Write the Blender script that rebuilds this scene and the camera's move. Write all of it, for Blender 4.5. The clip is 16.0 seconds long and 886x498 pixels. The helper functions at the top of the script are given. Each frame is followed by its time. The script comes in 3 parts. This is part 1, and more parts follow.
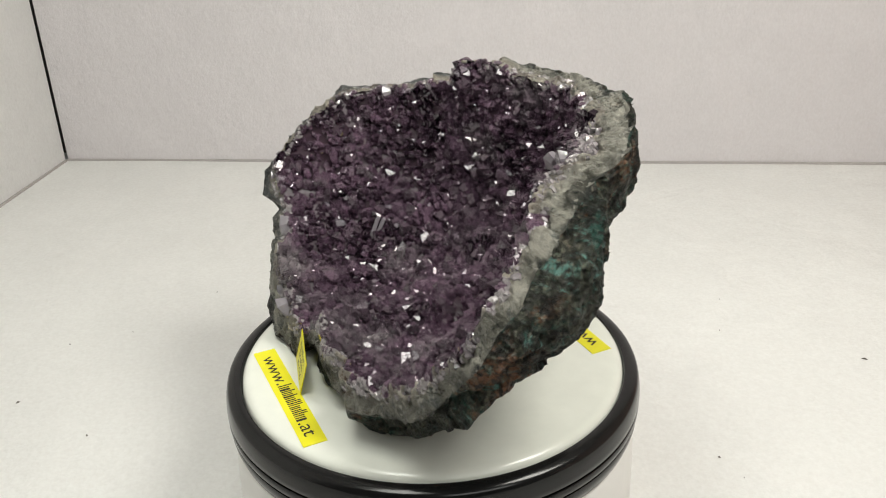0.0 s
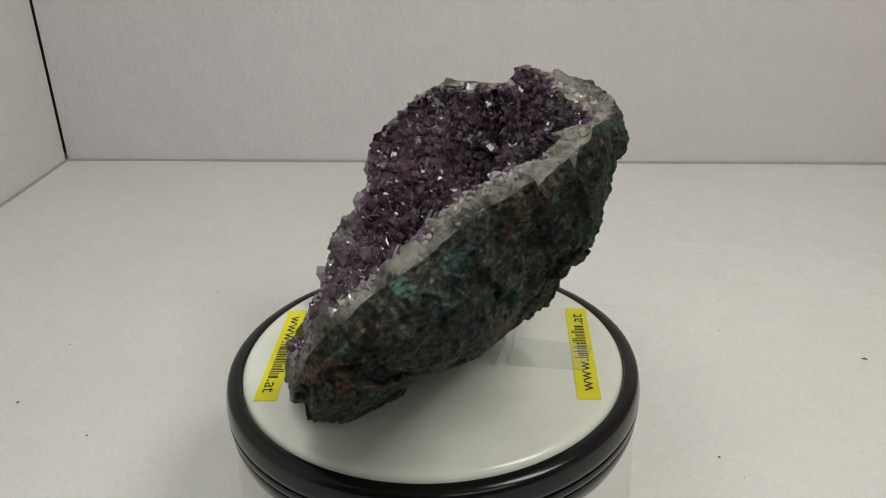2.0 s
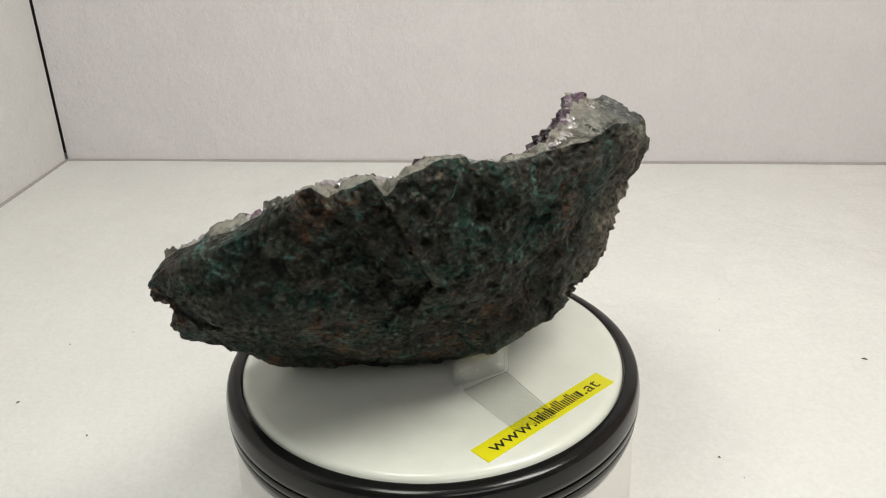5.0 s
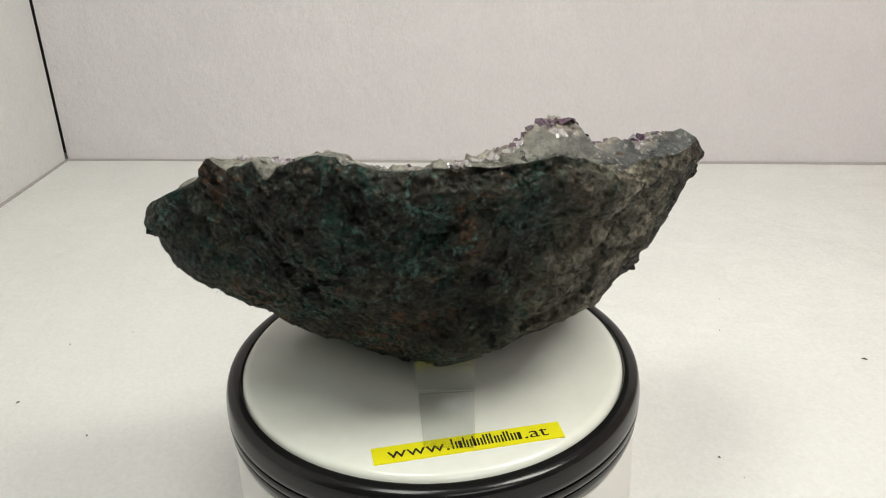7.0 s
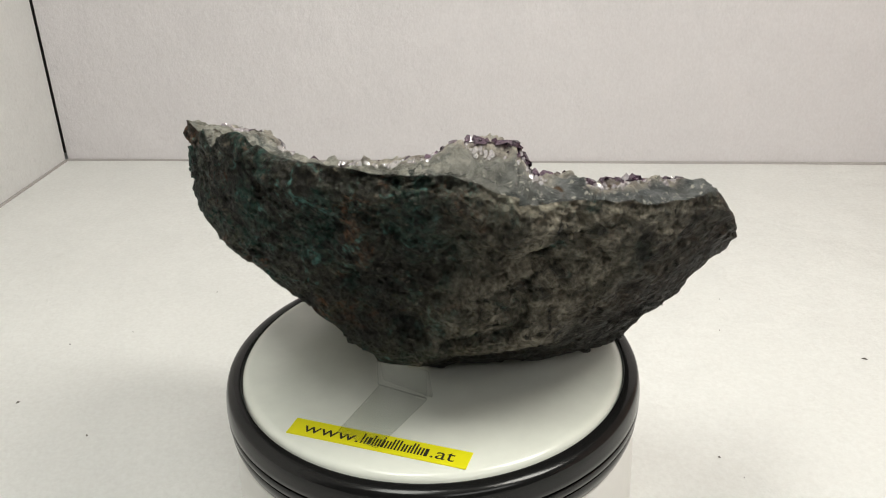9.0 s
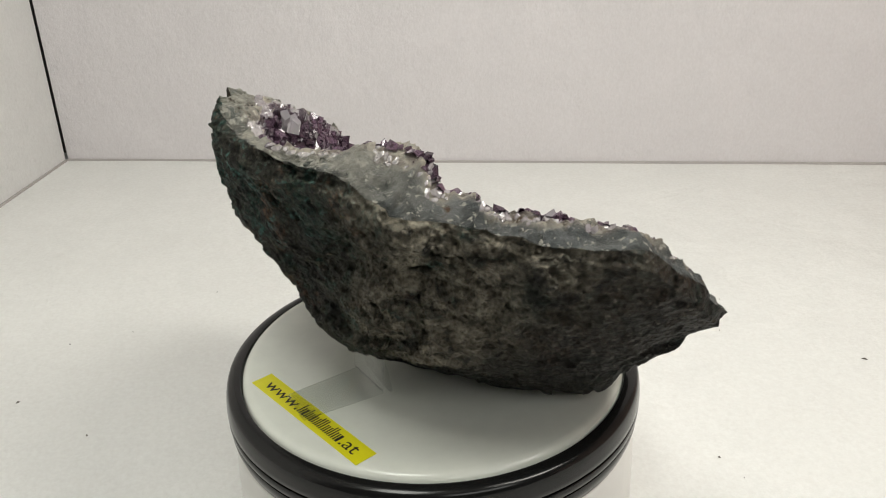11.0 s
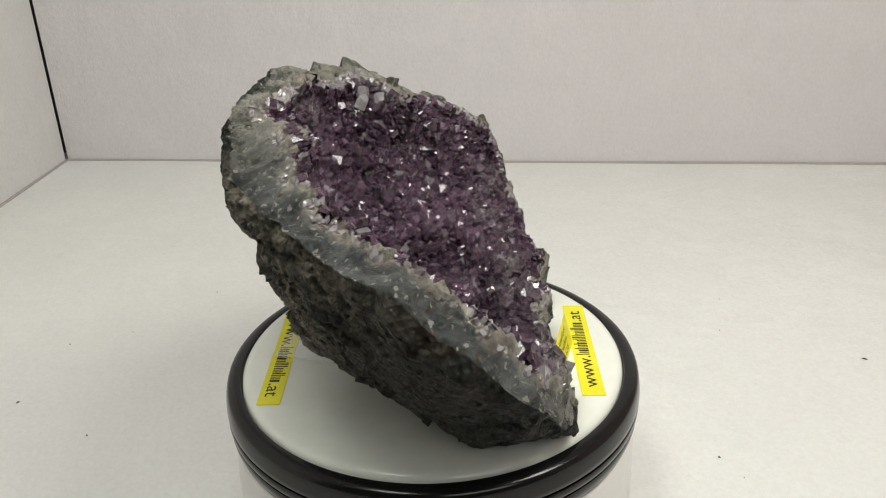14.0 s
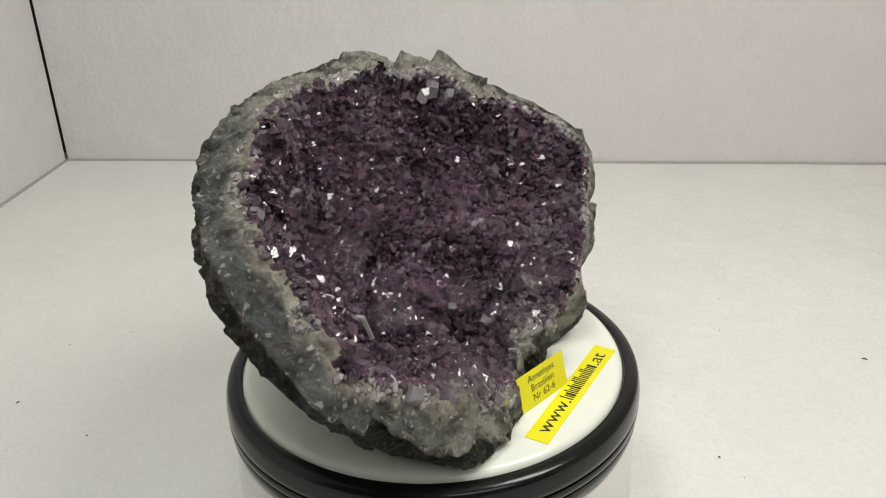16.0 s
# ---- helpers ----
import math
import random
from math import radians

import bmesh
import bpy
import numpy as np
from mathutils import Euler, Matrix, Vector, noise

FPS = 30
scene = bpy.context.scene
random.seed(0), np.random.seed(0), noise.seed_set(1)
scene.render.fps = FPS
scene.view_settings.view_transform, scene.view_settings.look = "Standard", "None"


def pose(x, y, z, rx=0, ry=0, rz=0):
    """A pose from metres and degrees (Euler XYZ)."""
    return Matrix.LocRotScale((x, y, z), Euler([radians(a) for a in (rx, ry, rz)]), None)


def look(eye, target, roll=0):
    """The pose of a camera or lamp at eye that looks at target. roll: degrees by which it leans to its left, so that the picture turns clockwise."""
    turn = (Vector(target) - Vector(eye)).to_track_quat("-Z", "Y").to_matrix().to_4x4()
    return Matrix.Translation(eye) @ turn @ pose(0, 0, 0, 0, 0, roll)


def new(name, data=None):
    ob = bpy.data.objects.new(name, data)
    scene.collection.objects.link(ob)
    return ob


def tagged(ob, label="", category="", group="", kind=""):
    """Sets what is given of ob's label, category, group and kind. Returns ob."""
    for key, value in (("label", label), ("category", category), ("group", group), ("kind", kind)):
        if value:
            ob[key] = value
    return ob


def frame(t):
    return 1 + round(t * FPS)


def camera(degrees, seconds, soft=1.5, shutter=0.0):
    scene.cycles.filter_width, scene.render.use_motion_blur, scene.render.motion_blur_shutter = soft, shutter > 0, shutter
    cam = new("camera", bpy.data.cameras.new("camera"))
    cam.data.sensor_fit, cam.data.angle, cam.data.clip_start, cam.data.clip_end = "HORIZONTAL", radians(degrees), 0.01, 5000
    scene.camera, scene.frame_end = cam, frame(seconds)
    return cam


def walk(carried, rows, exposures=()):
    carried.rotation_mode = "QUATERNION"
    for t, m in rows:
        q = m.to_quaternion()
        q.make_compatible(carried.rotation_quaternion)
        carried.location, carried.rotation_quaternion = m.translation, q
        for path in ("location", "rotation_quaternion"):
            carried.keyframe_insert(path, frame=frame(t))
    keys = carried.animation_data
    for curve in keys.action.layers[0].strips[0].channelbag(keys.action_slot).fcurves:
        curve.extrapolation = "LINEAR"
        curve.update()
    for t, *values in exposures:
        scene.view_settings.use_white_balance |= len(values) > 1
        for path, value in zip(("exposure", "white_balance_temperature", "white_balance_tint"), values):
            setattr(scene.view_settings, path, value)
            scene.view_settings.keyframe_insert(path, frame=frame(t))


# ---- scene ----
# ---- camera ----
TILT, TURN, LEAN = 26.10, 1.07, -1.78
cam = camera(53.29, 16.0, soft=1.0)
EYE = Matrix.Translation((0, -0.4014, 0.2576)) @ pose(0, 0, 0, 0, 0, -TURN) @ pose(0, 0, 0, 90 - TILT) @ pose(0, 0, 0, 0, 0, LEAN)
walk(cam, [(0, EYE), (16, EYE)], [(0, 0.10), (0.5, -0.02), (1.0, 0.05), (1.5, -0.07), (1.8, -0.15), (2.0, -0.52), (2.15, -0.50), (2.3, -0.28), (2.5, -0.12), (3.0, -0.03),
                                    (4.0, 0.03), (6.5, 0.09), (8.5, 0.13), (11.5, 0.04), (12.5, 0.0), (13.5, -0.04), (14.5, -0.09), (16, -0.09)])

# ---- light ----
world = bpy.data.worlds.new("room_air")
scene.world = world
world.use_nodes = True
world.node_tree.nodes["Background"].inputs[0].default_value = (0.75, 0.8, 0.85, 1)
world.node_tree.nodes["Background"].inputs[1].default_value = 0.05


def panel_lamp(name, eye, target, size, power, colour):
    data = bpy.data.lights.new(name, "AREA")
    data.shape, data.size, data.size_y = "RECTANGLE", size[0], size[1]
    data.energy, data.color = power, colour
    ob = new(name, data)
    ob.matrix_world = look(eye, target)
    return ob


panel_lamp("lamp_left", (-0.12, -0.14, 0.72), (-0.04, 0.0, 0), (0.18, 0.32), 2.2, (0.98, 0.99, 0.92))
panel_lamp("lamp_right", (0.38, -0.16, 0.66), (0.04, 0.0, 0), (0.18, 0.32), 3.65, (0.985, 0.965, 0.885))
# added fill through the open front of the box; no known source
panel_lamp("fill_front", (0.55, -1.30, 1.15), (0.0, 0.0, 0.1), (0.9, 0.6), 5.2, (0.97, 0.97, 0.93))


# ---- materials ----
def material(name):
    m = bpy.data.materials.new(name)
    m.use_nodes = True
    t = m.node_tree
    return m, t, t.nodes["Principled BSDF"]


def add(t, kind, **values):
    n = t.nodes.new(kind)
    for k, val in values.items():
        if k in n.inputs:
            n.inputs[k].default_value = val
    return n


def mix(t, fac, a, b):
    n = t.nodes.new("ShaderNodeMix")
    n.data_type = "RGBA"
    for i, val in ((0, fac), (6, a), (7, b)):
        if isinstance(val, (int, float, tuple)):
            n.inputs[i].default_value = val if i == 0 else (*val[:3], 1)
        else:
            t.links.new(val, n.inputs[i])
    return n.outputs[2]


def ramp(t, src, a, b):
    n = t.nodes.new("ShaderNodeMapRange")
    n.inputs[1].default_value, n.inputs[2].default_value = a, b
    t.links.new(src, n.inputs[0])
    return n.outputs[0]


def grain(t, scale, detail=4.0, rough=0.6, distortion=0.0, seed=0.0):
    c = t.nodes.new("ShaderNodeTexCoord")
    m = t.nodes.new("ShaderNodeMapping")
    m.inputs["Location"].default_value = (seed, seed * 0.7, seed * 1.3)
    t.links.new(c.outputs["Object"], m.inputs[0])
    n = add(t, "ShaderNodeTexNoise", Scale=scale, Detail=detail, Roughness=rough, Distortion=distortion)
    t.links.new(m.outputs[0], n.inputs["Vector"])
    return n.outputs[0]


def cells(t, scale, feature="F1", seed=0.0):
    c = t.nodes.new("ShaderNodeTexCoord")
    m = t.nodes.new("ShaderNodeMapping")
    m.inputs["Location"].default_value = (seed, seed, seed)
    t.links.new(c.outputs["Object"], m.inputs[0])
    n = t.nodes.new("ShaderNodeTexVoronoi")
    n.feature = feature
    n.inputs["Scale"].default_value = scale
    t.links.new(m.outputs[0], n.inputs["Vector"])
    return n.outputs[0]


def bump(t, bsdf, src, strength, distance):
    n = add(t, "ShaderNodeBump", Strength=strength, Distance=distance)
    t.links.new(src, n.inputs["Height"])
    old = bsdf.inputs["Normal"].links
    if old:
        t.links.new(old[0].from_socket, n.inputs["Normal"])
    t.links.new(n.outputs[0], bsdf.inputs["Normal"])


def plain(name, colour, rough, spec=0.5):
    m, t, b = material(name)
    t.links.new(mix(t, ramp(t, grain(t, 60), 0.3, 0.7), tuple(c * 0.94 for c in colour), colour), b.inputs["Base Color"])
    b.inputs["Roughness"].default_value = rough
    b.inputs["Specular IOR Level"].default_value = spec
    return m, t, b


def sheet_material(name, colour, weave):
    m, t, b = material(name)
    c = t.nodes.new("ShaderNodeTexCoord")
    k = t.nodes.new("ShaderNodeMapping")
    k.inputs["Scale"].default_value = weave
    t.links.new(c.outputs["Object"], k.inputs[0])

    def woven(scale, detail):
        n = add(t, "ShaderNodeTexNoise", Scale=scale, Detail=detail, Roughness=0.7)
        t.links.new(k.outputs[0], n.inputs["Vector"])
        return n.outputs[0]
    stain = ramp(t, grain(t, 4, 6, 0.65), 0.35, 0.70)
    patch = ramp(t, grain(t, 26, 6, 0.7, 0.5, 4), 0.40, 0.72)
    fine = ramp(t, woven(330, 4), 0.35, 0.68)
    col = mix(t, stain, colour, tuple(c * 0.93 for c in colour))
    col = mix(t, patch, col, tuple(c * 0.945 for c in colour))
    dim = t.nodes.new("ShaderNodeMix")
    dim.data_type, dim.blend_type = "RGBA", "MULTIPLY"
    t.links.new(fine, dim.inputs[0])
    t.links.new(col, dim.inputs[6])
    dim.inputs[7].default_value = (0.93, 0.925, 0.92, 1)
    t.links.new(dim.outputs[2], b.inputs["Base Color"])
    b.inputs["Roughness"].default_value = 0.85
    b.inputs["Specular IOR Level"].default_value = 0.2
    bump(t, b, woven(420, 5), 0.4, 0.0010)
    bump(t, b, grain(t, 45, 5, 0.6), 0.35, 0.004)
    bump(t, b, grain(t, 170, 5, 0.7, 0.4, 9), 0.55, 0.0016)
    bump(t, b, grain(t, 9, 3, 0.5, 0.6, 3), 0.35, 0.02)
    bump(t, b, woven(28, 4), 0.3, 0.004)
    return m


M_floor = sheet_material("white_felt_floor", (0.86, 0.86, 0.84), (1, 1, 1))
M_wall = sheet_material("white_fabric_wall", (0.775, 0.745, 0.76), (1.3, 1.3, 0.8))
M_side = sheet_material("white_side_wall", (0.78, 0.775, 0.765), (1.3, 1.3, 0.8))
# colour chosen to dim and warm the light this unseen wall throws back
M_bounce = sheet_material("bounce_side_wall", (0.52, 0.38, 0.34), (1.3, 1.3, 0.8))
M_room, _, _ = plain("grey_room_wall", (0.14, 0.135, 0.13), 0.9)
M_seam, _, _ = plain("dark_seam", (0.10, 0.09, 0.085), 0.9)
M_shade, _, _ = plain("grey_edge_strip", (0.48, 0.45, 0.44), 0.9)
M_plate, _, _ = plain("white_plastic", (0.83, 0.85, 0.77), 0.22)
M_base, _, _ = plain("white_base_plastic", (0.78, 0.77, 0.74), 0.35)
M_ring, _, _ = plain("black_plastic", (0.010, 0.010, 0.010), 0.17, 0.32)
M_yellow, _, _ = plain("yellow_tape", (0.86, 0.80, 0.015), 0.35)
M_ink, _, _ = plain("black_ink", (0.02, 0.02, 0.015), 0.5)
M_speck, _, _ = plain("dark_lint", (0.09, 0.07, 0.06), 0.9)


def acrylic():
    m, t, b = material("clear_acrylic")
    clear = t.nodes.new("ShaderNodeBsdfTransparent")
    clear.inputs[0].default_value = (0.990, 0.994, 0.991, 1)
    gloss = add(t, "ShaderNodeBsdfGlossy", Roughness=0.05)
    facing = add(t, "ShaderNodeLayerWeight", Blend=0.3)
    edge = t.nodes.new("ShaderNodeMapRange")
    edge.inputs[3].default_value, edge.inputs[4].default_value = 0.03, 0.42
    t.links.new(facing.outputs["Facing"], edge.inputs[0])
    both = t.nodes.new("ShaderNodeMixShader")
    t.links.new(edge.outputs[0], both.inputs[0])
    t.links.new(clear.outputs[0], both.inputs[1])
    t.links.new(gloss.outputs[0], both.inputs[2])
    t.links.new(both.outputs[0], t.nodes["Material Output"].inputs["Surface"])
    t.nodes.remove(b)
    return m


M_acrylic = acrylic()


def crust_material():
    m, t, b = material("basalt_crust")
    side = t.nodes.new("ShaderNodeAttribute")
    side.attribute_name = "cream"
    zone = t.nodes.new("ShaderNodeAttribute")
    zone.attribute_name = "mineral"

    def inside(src):
        n = t.nodes.new("ShaderNodeMath")
        n.operation = "MULTIPLY"
        t.links.new(zone.outputs["Fac"], n.inputs[0])
        t.links.new(src, n.inputs[1])
        return n.outputs[0]
    big = ramp(t, grain(t, 20, 6, 0.7, 0.8, 1), 0.42, 0.62)
    brown = mix(t, big, (0.008, 0.007, 0.005), (0.032, 0.026, 0.019))
    green = mix(t, ramp(t, grain(t, 24, 8, 0.72, 1.2, 8), 0.45, 0.60), (0.007, 0.010, 0.007), (0.095, 0.105, 0.078))
    col = mix(t, side.outputs["Fac"], brown, green)
    moss = ramp(t, grain(t, 22, 8, 0.72, 1.6, 9), 0.52, 0.57)
    col = mix(t, inside(moss), col, (0.016, 0.070, 0.054))
    rust = ramp(t, grain(t, 21, 9, 0.80, 0.9, 5), 0.54, 0.60)
    col = mix(t, inside(rust), col, (0.250, 0.110, 0.055))
    veins = ramp(t, grain(t, 75, 8, 0.78, 2.2, 3), 0.52, 0.64)
    pale = mix(t, side.outputs["Fac"], (0.080, 0.066, 0.049), (0.185, 0.195, 0.140))
    veil = t.nodes.new("ShaderNodeMath")
    veil.operation = "MULTIPLY_ADD"
    veil.inputs[1].default_value, veil.inputs[2].default_value = 0.7, 0.3
    t.links.new(zone.outputs["Fac"], veil.inputs[0])
    some = t.nodes.new("ShaderNodeMath")
    some.operation = "MULTIPLY"
    t.links.new(veil.outputs[0], some.inputs[0])
    t.links.new(veins, some.inputs[1])
    col = mix(t, some.outputs[0], col, pale)
    teal = ramp(t, grain(t, 60, 8, 0.78, 1.8, 12), 0.56, 0.61)
    col = mix(t, inside(teal), col, (0.13, 0.30, 0.26))
    dots = ramp(t, grain(t, 480, 3, 0.6, 0.4, 6), 0.61, 0.67)
    col = mix(t, dots, col, (0.24, 0.22, 0.18))
    specks = ramp(t, grain(t, 190, 7, 0.82, 0.9, 31), 0.55, 0.64)
    col = mix(t, inside(specks), col, mix(t, ramp(t, grain(t, 40, 3, 0.6, 0.5, 33), 0.45, 0.55), (0.24, 0.195, 0.140), (0.17, 0.29, 0.25)))
    grit = ramp(t, cells(t, 520, "F1", 4), 0.50, 0.85)
    col = mix(t, grit, col, (0.012, 0.011, 0.009))
    # paler stone on one flank, lightened further for the light it catches
    flank_light = t.nodes.new("ShaderNodeAttribute")
    flank_light.attribute_name = "flank_light"
    flank_mix = t.nodes.new("ShaderNodeMath")
    flank_mix.operation = "MULTIPLY"
    t.links.new(flank_light.outputs["Fac"], flank_mix.inputs[0])
    t.links.new(ramp(t, grain(t, 34, 8, 0.75, 1.2, 15), 0.38, 0.56), flank_mix.inputs[1])
    col = mix(t, flank_mix.outputs[0], col, mix(t, ramp(t, grain(t, 110, 7, 0.75, 1.0, 18), 0.40, 0.62), (0.13, 0.115, 0.085), (0.52, 0.47, 0.37)))
    pits = ramp(t, grain(t, 130, 7, 0.8, 1.0, 2), 0.37, 0.47)
    col = mix(t, pits, (0.004, 0.004, 0.003), col)
    deep = ramp(t, grain(t, 13, 5, 0.6, 0.6, 21), 0.33, 0.45)
    col = mix(t, deep, (0.007, 0.007, 0.006), col)
    t.links.new(col, b.inputs["Base Color"])
    b.inputs["Roughness"].default_value = 0.42
    b.inputs["Specular IOR Level"].default_value = 0.32
    bump(t, b, grain(t, 95, 8, 0.8, 1.0), 1.0, 0.012)
    bump(t, b, grain(t, 380, 6, 0.8, 0.6), 1.0, 0.003)
    bump(t, b, cells(t, 300, "F1", 2), 0.7, 0.0025)
    return m


M_crust = crust_material()


def rim_material():
    m, t, b = material("agate_rim")
    a = t.nodes.new("ShaderNodeAttribute")
    a.attribute_name = "layer"
    layer = a.outputs["Fac"]
    tone = t.nodes.new("ShaderNodeAttribute")
    tone.attribute_name = "cream"
    wob = t.nodes.new("ShaderNodeMath")
    wob.operation = "MULTIPLY_ADD"
    wob.inputs[1].default_value = 0.9
    t.links.new(grain(t, 45, 5, 0.65, 0.6, 4), wob.inputs[0])
    t.links.new(layer, wob.inputs[2])
    agate = mix(t, ramp(t, grain(t, 38, 6, 0.7, 0.9, 2), 0.38, 0.62), (0.040, 0.048, 0.053), (0.200, 0.211, 0.214))
    cream = mix(t, ramp(t, grain(t, 42, 7, 0.72, 0.9, 7), 0.40, 0.64), (0.105, 0.100, 0.074), (0.74, 0.71, 0.61))
    cream = mix(t, ramp(t, grain(t, 26, 6, 0.7, 0.9, 27), 0.55, 0.63), cream, (0.215, 0.225, 0.205))
    col = mix(t, tone.outputs["Fac"], agate, cream)
    white = mix(t, ramp(t, grain(t, 80, 6, 0.7, 0.6, 8), 0.38, 0.66), (0.20, 0.17, 0.15), (0.72, 0.67, 0.56))
    col = mix(t, ramp(t, wob.outputs[0], 0.92, 1.16), col, white)
    outer = t.nodes.new("ShaderNodeMath")
    outer.operation = "MULTIPLY_ADD"
    outer.inputs[1].default_value = 0.7
    t.links.new(grain(t, 65, 5, 0.7, 0.8, 11), outer.inputs[0])
    t.links.new(layer, outer.inputs[2])
    col = mix(t, ramp(t, outer.outputs[0], 0.30, 0.46), (0.026, 0.032, 0.030), col)
    mossy = ramp(t, grain(t, 60, 7, 0.78, 1.2, 14), 0.555, 0.62)
    col = mix(t, mossy, col, mix(t, ramp(t, grain(t, 30, 3, 0.6, 0.5, 16), 0.45, 0.55), (0.040, 0.050, 0.042), (0.115, 0.072, 0.042)))
    specks = ramp(t, grain(t, 340, 3, 0.55, 0.2, 6), 0.60, 0.64)
    col = mix(t, specks, col, (0.50, 0.485, 0.43))
    t.links.new(col, b.inputs["Base Color"])
    b.inputs["Roughness"].default_value = 0.30
    b.inputs["Specular IOR Level"].default_value = 0.5
    bump(t, b, grain(t, 90, 6, 0.75, 0.8), 0.9, 0.006)
    bump(t, b, grain(t, 320, 6, 0.8, 0.5), 1.0, 0.004)
    return m


M_rim = rim_material()


def crystal_material(name, dark, light, clear_colour):
    m, t, b = material(name)
    g = t.nodes.new("ShaderNodeNewGeometry")
    i = t.nodes.new("ShaderNodeObjectInfo")
    r = t.nodes.new("ShaderNodeMath")
    r.operation = "ADD"
    t.links.new(g.outputs["Random Per Island"], r.inputs[0])
    t.links.new(i.outputs["Random"], r.inputs[1])
    fr = t.nodes.new("ShaderNodeMath")
    fr.operation = "FRACT"
    t.links.new(r.outputs[0], fr.inputs[0])
    skew = t.nodes.new("ShaderNodeMath")
    skew.operation = "POWER"
    skew.inputs[1].default_value = 1.6
    t.links.new(fr.outputs[0], skew.inputs[0])
    col = mix(t, skew.outputs[0], dark, light)
    deep = ramp(t, grain(t, 28, 4, 0.6, 0.5, 17), 0.40, 0.62)
    col = mix(t, deep, col, tuple(c * 1.25 for c in light))
    clear = ramp(t, grain(t, 19, 4, 0.6, 0.4, 3), 0.53, 0.74)
    col = mix(t, clear, col, clear_colour)
    t.links.new(col, b.inputs["Base Color"])
    b.inputs["Roughness"].default_value = 0.03
    b.inputs["IOR"].default_value = 1.55
    b.inputs["Transmission Weight"].default_value = 0.62
    return m


M_crystal = crystal_material("amethyst", (0.015, 0.007, 0.014), (0.235, 0.148, 0.212), (0.46, 0.405, 0.43))
M_clear = crystal_material("clear_quartz", (0.45, 0.42, 0.46), (0.60, 0.56, 0.60), (0.66, 0.64, 0.63))
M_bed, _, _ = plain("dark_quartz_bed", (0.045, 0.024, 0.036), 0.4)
M_pale = crystal_material("pale_quartz", (0.50, 0.44, 0.48), (0.72, 0.68, 0.68), (0.78, 0.75, 0.70))


# ---- mesh helpers ----
def mesh_of(name, verts, faces, mat, smooth=False):
    me = bpy.data.meshes.new(name)
    me.from_pydata([tuple(map(float, p)) for p in verts], [], faces)
    me.update()
    me.materials.append(mat)
    if smooth:
        me.polygons.foreach_set("use_smooth", [True] * len(me.polygons))
    return me


def lathe(profile, steps, closed=False):
    verts, faces = [], []
    n = len(profile)
    for k in range(steps):
        a = 2 * math.pi * k / steps
        verts += [(r * math.cos(a), r * math.sin(a), z) for r, z in profile]
    for k in range(steps):
        b, c = k * n, (k + 1) % steps * n
        for i in range(n - 1 + closed):
            j = (i + 1) % n
            faces.append((b + i, c + i, c + j, b + j))
    return verts, faces


def crisp(me, angle=32):
    me.set_sharp_from_angle(angle=radians(angle))
    return me


def part(name, me, parent, label=""):
    ob = new(name, me)
    ob.parent = parent
    return tagged(ob, label)


def slab(corners, axis, thick):
    """A wall slab from four corners, thickened along axis."""
    a = Vector(axis).normalized() * thick
    v = [Vector(c) for c in corners] + [Vector(c) + a for c in corners]
    f = [(0, 1, 2, 3), (7, 6, 5, 4), (0, 4, 5, 1), (1, 5, 6, 2), (2, 6, 7, 3), (3, 7, 4, 0)]
    return v, f


def box_mesh(name, sx, sy, sz, mat, bevel=0.0):
    bm = bmesh.new()
    bmesh.ops.create_cube(bm, size=1)
    bmesh.ops.scale(bm, vec=(sx, sy, sz), verts=bm.verts)
    if bevel:
        bmesh.ops.bevel(bm, geom=bm.edges[:], offset=bevel, segments=2, affect="EDGES")
    me = bpy.data.meshes.new(name)
    bm.to_mesh(me)
    bm.free()
    me.materials.append(mat)
    return me


# ---- the photo box ----
FLOOR = -0.095
C0 = Vector((-0.4226, 0.5958, 0))          # back left corner
BD = Vector((0.9927, -0.1204, 0))          # along the back wall
LD = Vector((-0.1636, -0.9865, 0))         # along the left wall
WIDE, DEEP, HIGH = 1.13, 1.02, 0.85
TOP = FLOOR + HIGH
C1 = C0 + BD * WIDE
RD = (LD + Vector((0.30, 0, 0))).normalized()
up = Vector((0, 0, 1))


